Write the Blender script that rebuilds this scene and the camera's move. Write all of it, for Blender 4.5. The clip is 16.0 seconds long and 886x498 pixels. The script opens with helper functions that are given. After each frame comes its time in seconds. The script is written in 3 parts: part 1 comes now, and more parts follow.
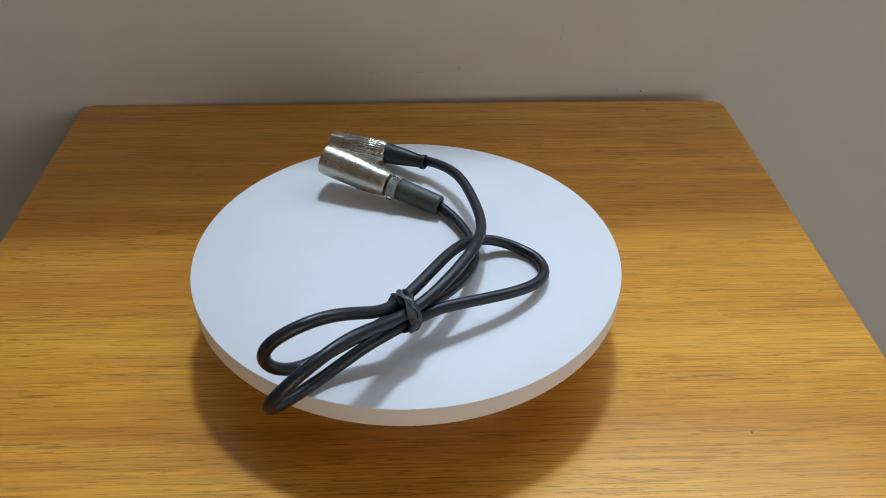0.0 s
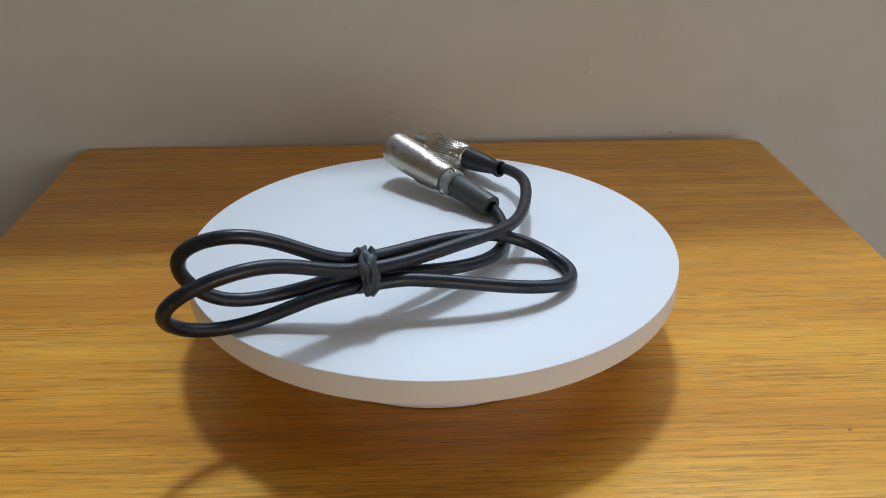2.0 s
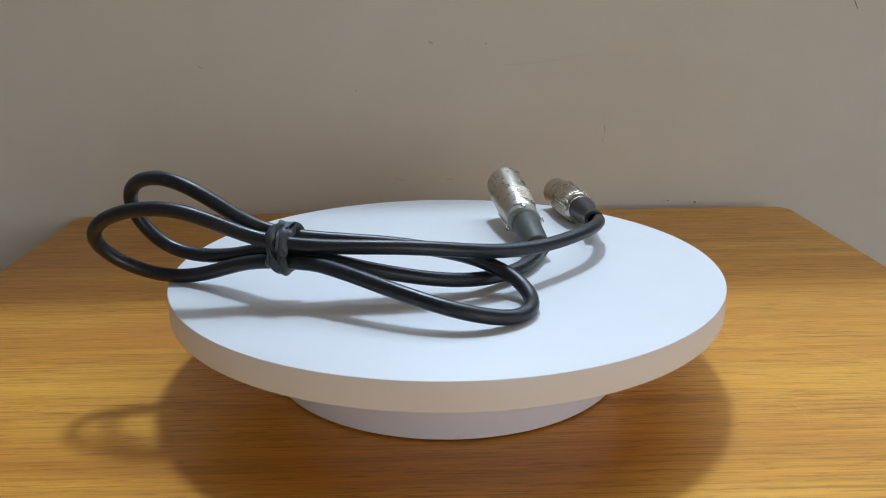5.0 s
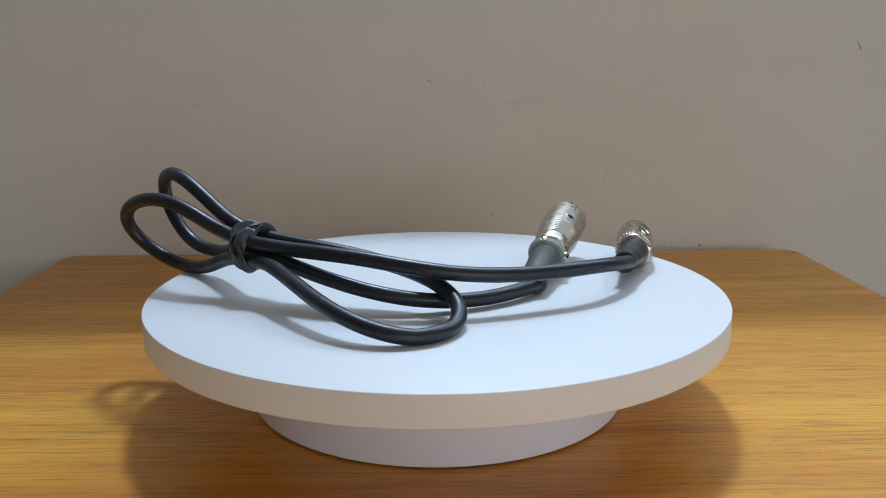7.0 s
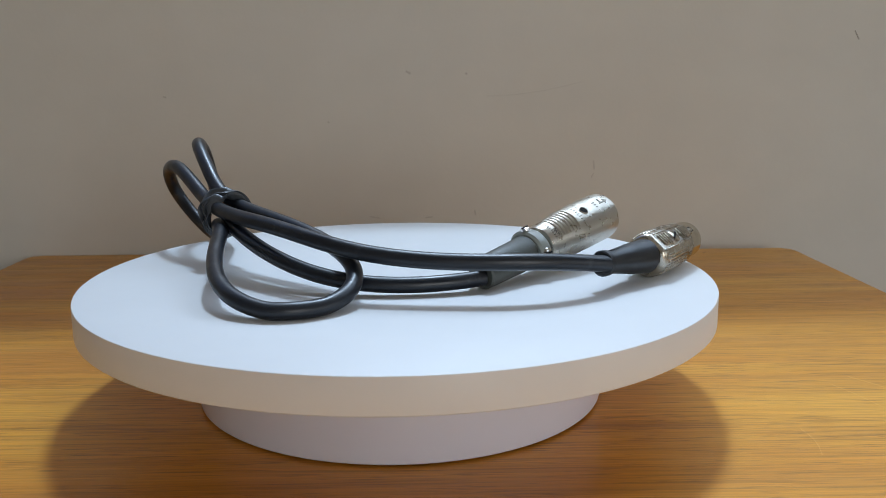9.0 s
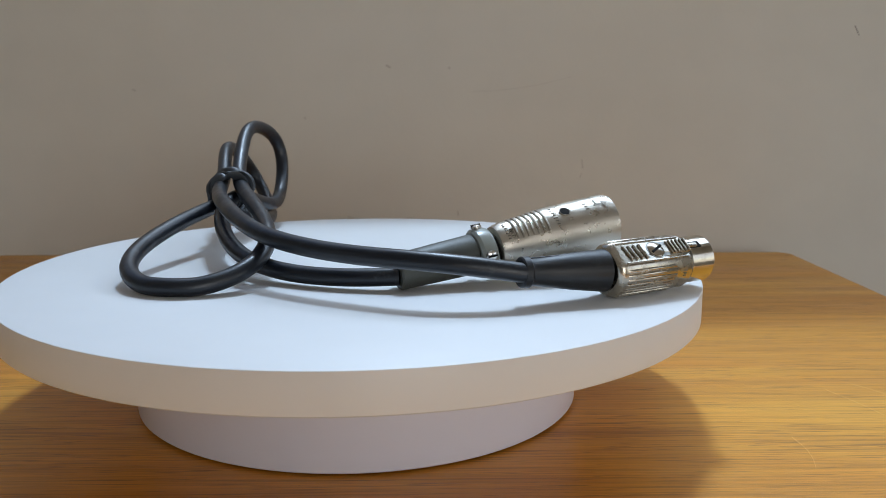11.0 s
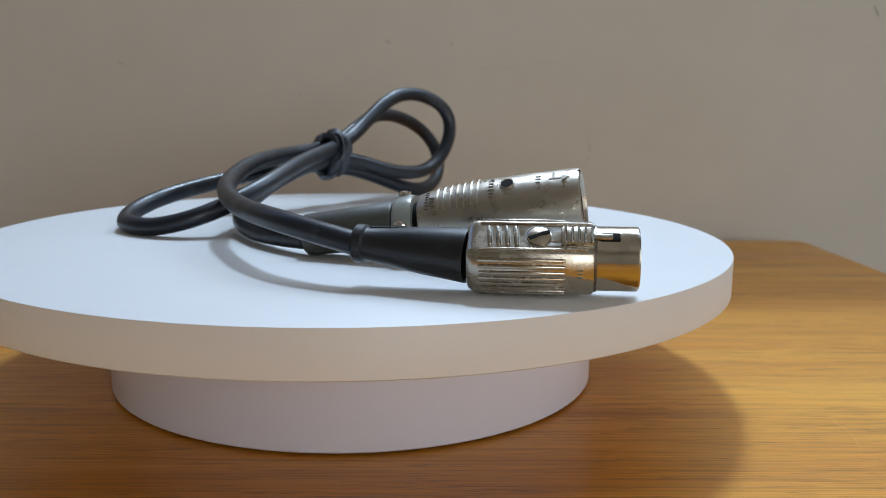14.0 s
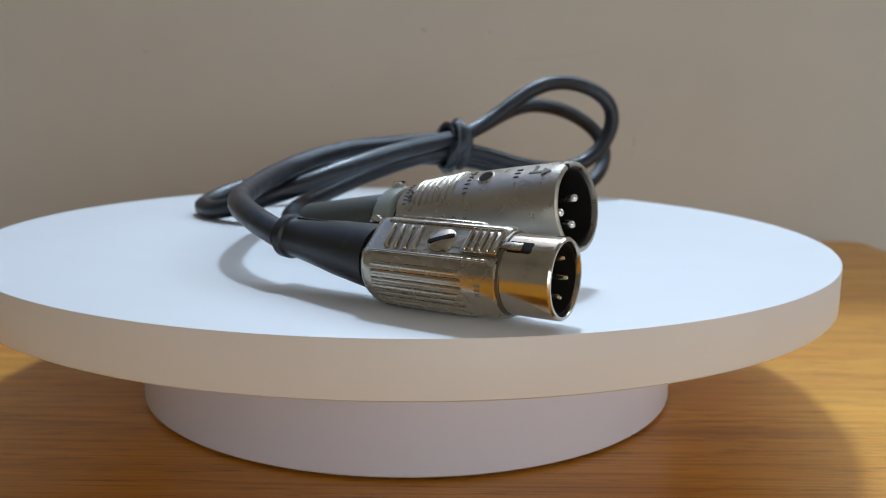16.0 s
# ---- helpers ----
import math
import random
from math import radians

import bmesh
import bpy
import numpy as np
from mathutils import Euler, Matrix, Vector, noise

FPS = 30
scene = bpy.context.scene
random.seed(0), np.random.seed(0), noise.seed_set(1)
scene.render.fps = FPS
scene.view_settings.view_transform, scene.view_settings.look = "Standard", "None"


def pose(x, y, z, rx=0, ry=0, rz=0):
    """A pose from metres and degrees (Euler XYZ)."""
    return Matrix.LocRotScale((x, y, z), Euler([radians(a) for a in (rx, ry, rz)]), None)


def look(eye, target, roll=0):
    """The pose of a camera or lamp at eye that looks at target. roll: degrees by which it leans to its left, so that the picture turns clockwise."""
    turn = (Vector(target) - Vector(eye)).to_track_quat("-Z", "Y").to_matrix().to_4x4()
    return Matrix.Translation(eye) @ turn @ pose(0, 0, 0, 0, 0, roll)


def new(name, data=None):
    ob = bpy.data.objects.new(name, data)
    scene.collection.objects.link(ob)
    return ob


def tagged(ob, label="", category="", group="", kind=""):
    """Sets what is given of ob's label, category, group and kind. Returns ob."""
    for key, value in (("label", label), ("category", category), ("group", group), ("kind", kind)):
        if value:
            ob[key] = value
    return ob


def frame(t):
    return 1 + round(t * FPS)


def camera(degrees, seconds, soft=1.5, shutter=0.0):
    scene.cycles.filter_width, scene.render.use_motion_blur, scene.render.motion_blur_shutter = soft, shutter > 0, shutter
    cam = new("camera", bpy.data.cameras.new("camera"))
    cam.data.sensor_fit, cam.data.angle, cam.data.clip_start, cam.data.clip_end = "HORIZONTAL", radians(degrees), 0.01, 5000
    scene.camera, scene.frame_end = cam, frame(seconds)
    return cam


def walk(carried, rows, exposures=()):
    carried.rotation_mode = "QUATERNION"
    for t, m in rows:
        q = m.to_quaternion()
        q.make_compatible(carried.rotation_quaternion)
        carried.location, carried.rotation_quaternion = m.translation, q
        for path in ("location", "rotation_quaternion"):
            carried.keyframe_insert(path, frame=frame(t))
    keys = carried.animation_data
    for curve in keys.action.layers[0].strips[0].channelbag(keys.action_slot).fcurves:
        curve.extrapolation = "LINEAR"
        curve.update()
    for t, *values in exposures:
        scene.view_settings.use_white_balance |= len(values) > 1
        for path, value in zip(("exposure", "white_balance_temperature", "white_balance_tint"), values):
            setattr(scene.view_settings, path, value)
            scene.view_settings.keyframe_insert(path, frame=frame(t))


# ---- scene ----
# ---------------------------------------------------------------- camera
cam = camera(54.11, 16.0, soft=0.55)
PATH = [
    (0, 0.0014, -0.4088, 0.3570, 52.95, -0.72, -2.18),
    (0.5, -0.0038, -0.4143, 0.3185, 56.43, -0.38, -2.10),
    (1, -0.0073, -0.4116, 0.2897, 58.98, -0.32, -2.21),
    (1.5, -0.0070, -0.4098, 0.2673, 61.67, -0.04, -2.21),
    (2, -0.0101, -0.4059, 0.2480, 63.09, 0.04, -2.18),
    (2.5, -0.0103, -0.4074, 0.2437, 64.65, 0.38, -1.97),
    (3, -0.0131, -0.4014, 0.2229, 67.58, 0.85, -2.03),
    (3.5, -0.0112, -0.3998, 0.2148, 68.78, 0.86, -1.76),
    (4, -0.0119, -0.3925, 0.1990, 69.78, 0.82, -1.78),
    (6.5, -0.0087, -0.3801, 0.1535, 77.04, -0.19, -1.31),
    (7, -0.0042, -0.3735, 0.1478, 77.42, 0.25, -1.09),
    (7.5, 0.0020, -0.3668, 0.1407, 77.49, 0.36, -0.98),
    (8, 0.0050, -0.3617, 0.1356, 77.61, 0.33, -0.87),
    (8.5, 0.0088, -0.3554, 0.1306, 78.24, 0.49, -0.92),
    (9, 0.0121, -0.3479, 0.1263, 78.72, 0.37, -0.98),
    (9.5, 0.0161, -0.3393, 0.1223, 79.04, 0.32, -1.00),
    (12, 0.0309, -0.3166, 0.1073, 79.91, -0.16, -0.69),
    (12.5, 0.0306, -0.3139, 0.1049, 80.00, -0.26, -0.94),
    (13, 0.0305, -0.3099, 0.1015, 80.06, -0.47, -1.09),
    (13.5, 0.0277, -0.3040, 0.0983, 79.97, -0.72, -1.15),
    (14, 0.0250, -0.2985, 0.0942, 80.00, -0.59, -0.94),
    (14.5, 0.0192, -0.2901, 0.0920, 79.92, -0.74, -1.03),
    (15, 0.0160, -0.2835, 0.0909, 79.82, -0.70, -1.03),
    (15.5, 0.0123, -0.2765, 0.0897, 79.81, -0.74, -0.54),
    (16, 0.0090, -0.2719, 0.0891, 79.92, -0.81, -0.16),
]
walk(cam, [(t, pose(*v)) for t, *v in PATH], exposures=[(0.0, -0.2, 6400, 12), (3.0, -0.04, 6520, 11), (4.0, 0.0, 6470, 11), (6.5, 0.03, 6120, 10), (13.5, 0.0, 6200, 10), (16.0, 0.07, 6200, 10)])

# ---------------------------------------------------------------- world and light
world = bpy.data.worlds.new("daylight")
scene.world = world
world.use_nodes = True
wn = world.node_tree.nodes
sky = wn.new("ShaderNodeTexSky")
sky.sky_type, sky.sun_disc = "NISHITA", False
sky.sun_elevation, sky.sun_rotation = radians(59), radians(5)
wn["Background"].inputs["Strength"].default_value = 0.15
world.node_tree.links.new(sky.outputs[0], wn["Background"].inputs["Color"])

sun = new("sun", bpy.data.lights.new("sun", "SUN"))
sun.data.energy, sun.data.angle, sun.data.color = 1.96, radians(6.5), (0.60, 0.785, 0.97)
sun.matrix_world = look((0.05, 0.58, 1.0), (0, 0, 0))


def fill_lamp(x, y, z, to, w, h, watts, color):
    ob = new("fill_light", bpy.data.lights.new("fill_light", "AREA"))
    ob.data.shape, ob.data.size, ob.data.size_y = "RECTANGLE", w, h
    ob.data.energy, ob.data.color = watts, color
    ob.matrix_world = look((x, y, z), to)


# Added fill from unseen south and east; the last boosts the north window's sheen.
for lamp_row in ((0.95, -2.58, 0.45, (0.1, 0, 0.25), 1.3, 1.2, 14.6, (1.0, 0.94, 0.86)), (1.98, -0.9, 0.35, (0.0, 0.1, 0.1), 1.2, 1.0, 3.4, (1.0, 0.94, 0.86)), (0.32, 0.345, 0.57, (0.1, -0.35, 0.0), 0.7, 0.34, 2.7, (0.66, 0.83, 1.0))):
    fill_lamp(*lamp_row)


# ---------------------------------------------------------------- materials
def mat(name, color, rough=0.5, metal=0.0, **more):
    m = bpy.data.materials.new(name)
    m.use_nodes = True
    b = m.node_tree.nodes["Principled BSDF"]
    b.inputs["Base Color"].default_value = (*color, 1)
    b.inputs["Roughness"].default_value = rough
    b.inputs["Metallic"].default_value = metal
    for k, v in more.items():
        b.inputs[k.replace("_", " ")].default_value = v
    return m


class Net:
    """Short way to write node trees."""

    def __init__(self, m):
        self.t, self.n = m.node_tree, m.node_tree.nodes
        self.b = self.n["Principled BSDF"]

    def add(self, kind, **sets):
        node = self.n.new("ShaderNode" + kind)
        for k, v in sets.items():
            if k in node.inputs:
                node.inputs[k].default_value = v
            else:
                setattr(node, k, v)
        return node

    def link(self, a, b):
        self.t.links.new(a, b)

    def coords(self, scale=(1, 1, 1), turn=(0, 0, 0)):
        c, mp = self.add("TexCoord"), self.add("Mapping")
        mp.inputs["Scale"].default_value, mp.inputs["Rotation"].default_value = scale, turn
        self.link(c.outputs["Object"], mp.inputs["Vector"])
        return mp.outputs[0]

    def noise(self, vec, scale, detail=4.0, rough=0.55, dist=0.0):
        t = self.add("TexNoise", Scale=scale, Detail=detail, Roughness=rough, Distortion=dist)
        self.link(vec, t.inputs["Vector"])
        return t.outputs["Fac"]

    def ramp(self, fac, *stops):
        r = self.add("ValToRGB")
        els = r.color_ramp.elements
        while len(els) < len(stops):
            els.new(0.5)
        for e, (at, c) in zip(els, stops):
            e.position, e.color = at, (*c, 1) if isinstance(c, tuple) else (c, c, c, 1)
        self.link(fac, r.inputs[0])
        return r.outputs[0]

    def mix(self, fac, a, b, how="MIX"):
        m = self.add("MixRGB", blend_type=how)
        for s, v in zip(m.inputs, (fac, a, b)):
            if hasattr(v, "is_output"):
                self.link(v, s)
            else:
                s.default_value = v if not isinstance(v, tuple) else (*v, 1)
        return m.outputs[0]

    def bump(self, height, strength, distance, after=None):
        bp = self.add("Bump", Strength=strength, Distance=distance)
        self.link(height, bp.inputs["Height"])
        if after:
            self.link(after, bp.inputs["Normal"])
        self.link(bp.outputs[0], self.b.inputs["Normal"])
        return bp.outputs[0]

    def put(self, out, name):
        self.link(out, self.b.inputs[name])


def oak():
    m = mat("varnished_oak", (0.5, 0.26, 0.06), 0.5)
    n = Net(m)
    broad = n.noise(n.coords((0.9, 7, 1)), 3.2, 3, 0.5, 0.6)
    bands = n.noise(n.coords((0.5, 30, 1), (0, 0, 0.03)), 3.0, 5, 0.6, 0.8)
    fine = n.noise(n.coords((9, 700, 1), (0, 0, 0.02)), 1.6, 4, 0.7)
    pores = n.noise(n.coords((5, 150, 1), (0, 0, 0.035)), 2.0, 3, 0.6, 0.1)
    lines = n.ramp(pores, (0.480, 0.0), (0.494, 1.0), (0.502, 1.0), (0.516, 0.0))
    hairs = n.noise(n.coords((8, 420, 1), (0, 0, 0.03)), 2.0, 2, 0.5)
    thin = n.ramp(hairs, (0.585, 0.0), (0.65, 1.0))
    flecks = n.noise(n.coords((24, 620, 1), (0, 0, 0.03)), 2.0, 2, 0.5)
    col = n.ramp(broad, (0.3, (0.63, 0.235, 0.018)), (0.5, (0.73, 0.315, 0.029)), (0.7, (0.80, 0.385, 0.042)))
    col = n.mix(0.36, col, n.ramp(bands, (0.36, (0.62, 0.52, 0.42)), (0.52, (0.96, 0.95, 0.93)), (0.68, (1.1, 1.09, 1.08))), "MULTIPLY")
    col = n.mix(0.6, col, n.ramp(fine, (0.35, 0.7), (0.6, 1.22)), "MULTIPLY")
    where = n.ramp(n.noise(n.coords((1.2, 16, 1)), 2.2, 2), (0.34, 0.2), (0.6, 1.0))
    both = n.mix(1.0, n.mix(1.0, lines, (0.7, 0.7, 0.7), "MULTIPLY"), where, "MULTIPLY")
    col = n.mix(both, col, (0.30, 0.096, 0.008))
    col = n.mix(n.mix(1.0, thin, n.ramp(where, (0.2, 0.25), (1.0, 0.6)), "MULTIPLY"), col, (0.34, 0.115, 0.008))
    col = n.mix(n.ramp(flecks, (0.30, 0.7), (0.37, 0.0)), col, (0.20, 0.065, 0.008))
    n.put(col, "Base Color")
    n.put(n.ramp(n.noise(n.coords((3, 9, 1)), 5, 4), (0.3, 0.46), (0.7, 0.58)), "Roughness")
    bp = n.bump(n.ramp(lines, (0.0, 1.0), (1.0, 0.0)), 0.25, 0.0003)
    bp = n.bump(n.ramp(thin, (0.0, 1.0), (1.0, 0.0)), 0.2, 0.0002, bp)
    n.bump(fine, 0.5, 0.0004, bp)
    n.b.inputs["Coat Weight"].default_value = 0.38
    n.b.inputs["Coat Roughness"].default_value = 0.2
    n.b.inputs["Specular IOR Level"].default_value = 0.8
    n.b.inputs["Specular Tint"].default_value = (1.0, 0.66, 0.2, 1)
    return m


def paint(name, a, b, bump=0.12):
    m = mat(name, a, 0.75)
    n = Net(m)
    blot = n.noise(n.coords(), 3.5, 5, 0.6)
    patch = n.noise(n.coords((1, 1, 1.4)), 22, 3, 0.5)
    col = n.ramp(blot, (0.3, a), (0.7, b))
    n.put(n.mix(0.25, col, n.ramp(patch, (0.3, 0.93), (0.7, 1.05)), "MULTIPLY"), "Base Color")
    bp = n.bump(n.noise(n.coords(), 260, 3, 0.6), bump, 0.0008)
    n.bump(n.noise(n.coords(), 26, 3, 0.5), bump, 0.002, bp)
    return m


def plastic(name, a, rough, grain=0.05, scale=900):
    m = mat(name, a, rough)
    n = Net(m)
    f = n.noise(n.coords(), 38, 4)
    n.put(n.mix(1.0, a, n.ramp(f, (0.3, 0.985), (0.7, 1.01)), "MULTIPLY"), "Base Color")
    n.put(n.ramp(n.noise(n.coords(), 60, 4), (0.3, rough - 0.02), (0.7, rough + 0.02)), "Roughness")
    n.bump(n.noise(n.coords(), scale, 2), grain, 0.0003)
    return m


def rubber(name, a, scuff, rough=0.42, amount=0.5):
    m = mat(name, a, rough)
    n = Net(m)
    s = n.noise(n.coords(), 130, 6, 0.7)
    big = n.noise(n.coords(), 30, 2)
    mask = n.mix(1.0, n.ramp(s, (0.55, 0.0), (0.72, amount)), n.ramp(big, (0.4, 0.1), (0.65, 1.0)), "MULTIPLY")
    n.put(n.mix(mask, a, scuff), "Base Color")
    n.put(n.ramp(n.noise(n.coords(), 90, 4), (0.3, rough - 0.08), (0.7, rough + 0.12)), "Roughness")
    n.bump(n.noise(n.coords(), 1400, 3), 0.12, 0.0003)
    return m


def nickel(name, a, rough, grain, scale, dirt=0.25):
    m = mat(name, a, rough, 1.0)
    n = Net(m)
    s = n.noise(n.coords(), 170, 5, 0.65)
    n.put(n.mix(n.ramp(s, (0.52, 0.0), (0.75, dirt)), a, tuple(c * 0.45 for c in a)), "Base Color")
    n.put(n.ramp(n.noise(n.coords(), 320, 4), (0.3, rough - 0.06), (0.7, rough + 0.1)), "Roughness")
    n.bump(n.noise(n.coords(), scale, 3, 0.6), grain, 0.0003)
    return m


OAK = oak()
WALL = paint("beige_wall_paint", (0.61, 0.58, 0.515), (0.665, 0.635, 0.57))
CEILING = paint("white_ceiling_paint", (0.78, 0.77, 0.74), (0.82, 0.81, 0.79))
CARPET = paint("beige_carpet", (0.36, 0.30, 0.24), (0.42, 0.35, 0.28), 0.6)
WHITE_TRIM = plastic("white_gloss_paint", (0.8, 0.8, 0.78), 0.3)
SCUFF = plastic("dark_scuff", (0.30, 0.265, 0.23), 0.8)
SCRATCH = plastic("pale_scratch", (0.74, 0.42, 0.10), 0.5)
FLECK = plastic("dark_wood_fleck", (0.22, 0.085, 0.015), 0.6)
SCUFF_LIGHT = plastic("pale_scuff", (0.51, 0.47, 0.42), 0.8)
PLATTER = plastic("matt_white_laminate", (0.76, 0.765, 0.77), 0.5, 0.04)
# The edge band's white is warmed for light bounced off the table.
EDGE = plastic("warm_bounce_edge_band", (0.78, 0.76, 0.745), 0.42, 0.08, 500)
BASE = plastic("white_plastic", (0.80, 0.80, 0.89), 0.34, 0.01)
CABLE = rubber("black_cable_sheath", (0.0070, 0.0095, 0.0150), (0.09, 0.095, 0.105), 0.36, 0.55)
BAND = rubber("grey_black_rubber", (0.042, 0.048, 0.056), (0.13, 0.135, 0.14), 0.5, 0.5)
BOOT_BLACK = rubber("black_boot_rubber", (0.010, 0.011, 0.013), (0.07, 0.07, 0.07), 0.4, 0.3)
BOOT_GREY = rubber("grey_green_boot_rubber", (0.062, 0.064, 0.052), (0.13, 0.13, 0.11), 0.5, 0.5)
NICKEL_SATIN = nickel("satin_nickel", (0.50, 0.455, 0.385), 0.30, 0.24, 3400, 0.06)
NICKEL_BRIGHT = nickel("bright_nickel", (0.55, 0.495, 0.405), 0.14, 0.12, 700, 0.5)
NICKEL_BODY = nickel("brushed_nickel", (0.49, 0.445, 0.37), 0.23, 0.04, 700, 0.2)
STEEL_GREY = nickel("grey_metal", (0.36, 0.35, 0.32), 0.34, 0.25, 600)
CLAMP = plastic("grey_green_enamel", (0.27, 0.285, 0.255), 0.3)
SILVER = nickel("silver_pin", (0.78, 0.76, 0.72), 0.18, 0.05, 500, 0.1)
DARK = plastic("black_insert", (0.012, 0.011, 0.010), 0.8)
DARK.node_tree.nodes["Principled BSDF"].inputs["Specular IOR Level"].default_value = 0.15
ENGRAVED = nickel("dulled_engraving", (0.20, 0.18, 0.15), 0.42, 0.2, 900)


# ---------------------------------------------------------------- mesh helpers
def finish(name, bm, material, parent=None, label="", smooth=True, angle=35):
    me = bpy.data.meshes.new(name)
    bmesh.ops.recalc_face_normals(bm, faces=bm.faces[:])
    bm.to_mesh(me)
    bm.free()
    me.materials.append(material)
    if smooth:
        me.polygons.foreach_set("use_smooth", [True] * len(me.polygons))
        me.set_sharp_from_angle(angle=radians(angle))
    ob = new(name, me)
    if parent:
        ob.parent = parent
    if label:
        tagged(ob, label)
    return ob


part = finish


def box(x0, x1, y0, y1, z0, z1, bevel=0.0, seg=2, bm=None, m=None):
    one = bmesh.new()
    bmesh.ops.create_cube(one, size=1)
    for v in one.verts:
        v.co = Vector((x0 + (v.co.x + 0.5) * (x1 - x0), y0 + (v.co.y + 0.5) * (y1 - y0), z0 + (v.co.z + 0.5) * (z1 - z0)))
    if bevel:
        bmesh.ops.bevel(one, geom=one.edges[:], offset=bevel, segments=seg, affect="EDGES", profile=0.5)
    if m is not None:
        one.transform(m)
    if bm is None:
        return one
    me = bpy.data.meshes.new("tmp")
    one.to_mesh(me)
    one.free()
    bm.from_mesh(me)
    bpy.data.meshes.remove(me)
    return bm


def lathe(profile, seg=64, bm=None, m=None, radius=None):
    """Turns (s, r) pairs round the x axis. radius(s, r, angle) may shape it further. Ends with r = 0 are closed."""
    one = bm or bmesh.new()
    rings = []
    for s, r in profile:
        if r <= 0:
            rings.append([one.verts.new((s, 0, 0))])
        else:
            ring = []
            for k in range(seg):
                a = 2 * math.pi * k / seg
                q = radius(s, r, a) if radius else r
                ring.append(one.verts.new((s, q * math.cos(a), q * math.sin(a))))
            rings.append(ring)
    fresh = [v for ring in rings for v in ring]
    for a, b in zip(rings, rings[1:]):
        for k in range(seg):
            j = (k + 1) % seg
            quad = ([a[k % len(a)], a[j % len(a)], b[j % len(b)], b[k % len(b)]])
            quad = list(dict.fromkeys(quad))
            if len(quad) > 2:
                one.faces.new(quad)
    if m is not None:
        for v in fresh:
            v.co = m @ v.co
    return one


def tube(points, r, seg=14, flat=1.0, closed=False, ups=None):
    """A tube along points with parallel-carried frames; flat squeezes it along its second axis."""
    bm = bmesh.new()
    pts = [Vector(q) for q in points]
    n = len(pts)
    tan = []
    for i in range(n):
        a, b = (pts[i - 1], pts[(i + 1) % n]) if closed else (pts[max(i - 1, 0)], pts[min(i + 1, n - 1)])
        tan.append((b - a).normalized())
    u = tan[0].orthogonal().normalized()
    rings = []
    for i in range(n):
        u = ups[i] if ups else u
        u = (u - tan[i] * u.dot(tan[i])).normalized()
        v = tan[i].cross(u)
        rings.append([bm.verts.new(pts[i] + r * (math.cos(2 * math.pi * k / seg) * u + flat * math.sin(2 * math.pi * k / seg) * v)) for k in range(seg)])
    pairs = list(zip(rings, rings[1:])) + ([(rings[-1], rings[0])] if closed else [])
    for a, b in pairs:
        for k in range(seg):
            bm.faces.new((a[k], a[(k + 1) % seg], b[(k + 1) % seg], b[k]))
    if not closed:
        bm.faces.new(rings[0][::-1])
        bm.faces.new(rings[-1])
    return bm


# ---------------------------------------------------------------- the room
WALL_Y, WALL_TURN = 0.2885, 0.0436
SILL = 0.36
FLOOR_Z = -0.74
wall_turn = pose(0, WALL_Y, 0, 0, 0, math.degrees(math.atan(WALL_TURN)))


def structure(name, bm, material, label, m=None, smooth=False):
    ob = finish(name, bm, material, None, "", smooth)
    if m is not None:
        ob.matrix_world = m
    return tagged(ob, label, "wall" if "wall" in name else name.split("_")[0], "", "structure")


WIN = (-1.0, 1.1, SILL, 1.35)
bm = box(-2.0, 2.0, 0, 0.12, FLOOR_Z, WIN[2])
box(-2.0, WIN[0], 0, 0.12, WIN[2], 1.75, bm=bm)
box(WIN[1], 2.0, 0, 0.12, WIN[2], 1.75, bm=bm)
box(WIN[0], WIN[1], 0, 0.12, WIN[3], 1.75, bm=bm)
wall_north = structure("wall_north", bm, WALL, "beige painted wall with faint scuffs behind the table", wall_turn)
win = tagged(new("window_1"), "white framed window high in the beige wall", "window", "", "structure")
win.matrix_world = wall_turn
for x0, x1, z0, z1 in ((WIN[0], WIN[0] + 0.05, WIN[2], WIN[3]), (WIN[1] - 0.05, WIN[1], WIN[2], WIN[3]),
                       (WIN[0] + 0.05, WIN[1] - 0.05, WIN[2], WIN[2] + 0.03), (WIN[0] + 0.05, WIN[1] - 0.05, WIN[3] - 0.05, WIN[3])):
    part("window_frame", box(x0, x1, 0.05, 0.10, z0, z1, 0.004), WHITE_TRIM, win)

R0, R1, RB = -2.0, 2.0, -2.6
structure("wall_west", box(R0 - 0.1, R0, RB, 0.6, FLOOR_Z, 1.75), WALL, "beige painted side wall")
# East and south openings are unseen additions behind the two fill lamps.
bm = box(R1, R1 + 0.1, RB, 0.6, FLOOR_Z, -0.17)
box(R1, R1 + 0.1, RB, -1.52, -0.17, 1.75, bm=bm)
box(R1, R1 + 0.1, -0.28, 0.6, -0.17, 1.75, bm=bm)
box(R1, R1 + 0.1, -1.52, -0.28, 0.87, 1.75, bm=bm)
structure("wall_east", bm, WALL, "unseen beige side wall with an opening added for a fill lamp")
bm = box(R0, R1, RB - 0.1, RB, FLOOR_Z, -0.17)
box(R0, 0.28, RB - 0.1, RB, -0.17, 1.75, bm=bm)
box(1.62, R1, RB - 0.1, RB, -0.17, 1.75, bm=bm)
box(0.28, 1.62, RB - 0.1, RB, 1.07, 1.75, bm=bm)
structure("wall_south", bm, WALL, "unseen beige rear wall with an opening added for a fill lamp")
structure("floor", box(R0, R1, RB, 0.6, FLOOR_Z - 0.1, FLOOR_Z), CARPET, "beige carpeted floor")
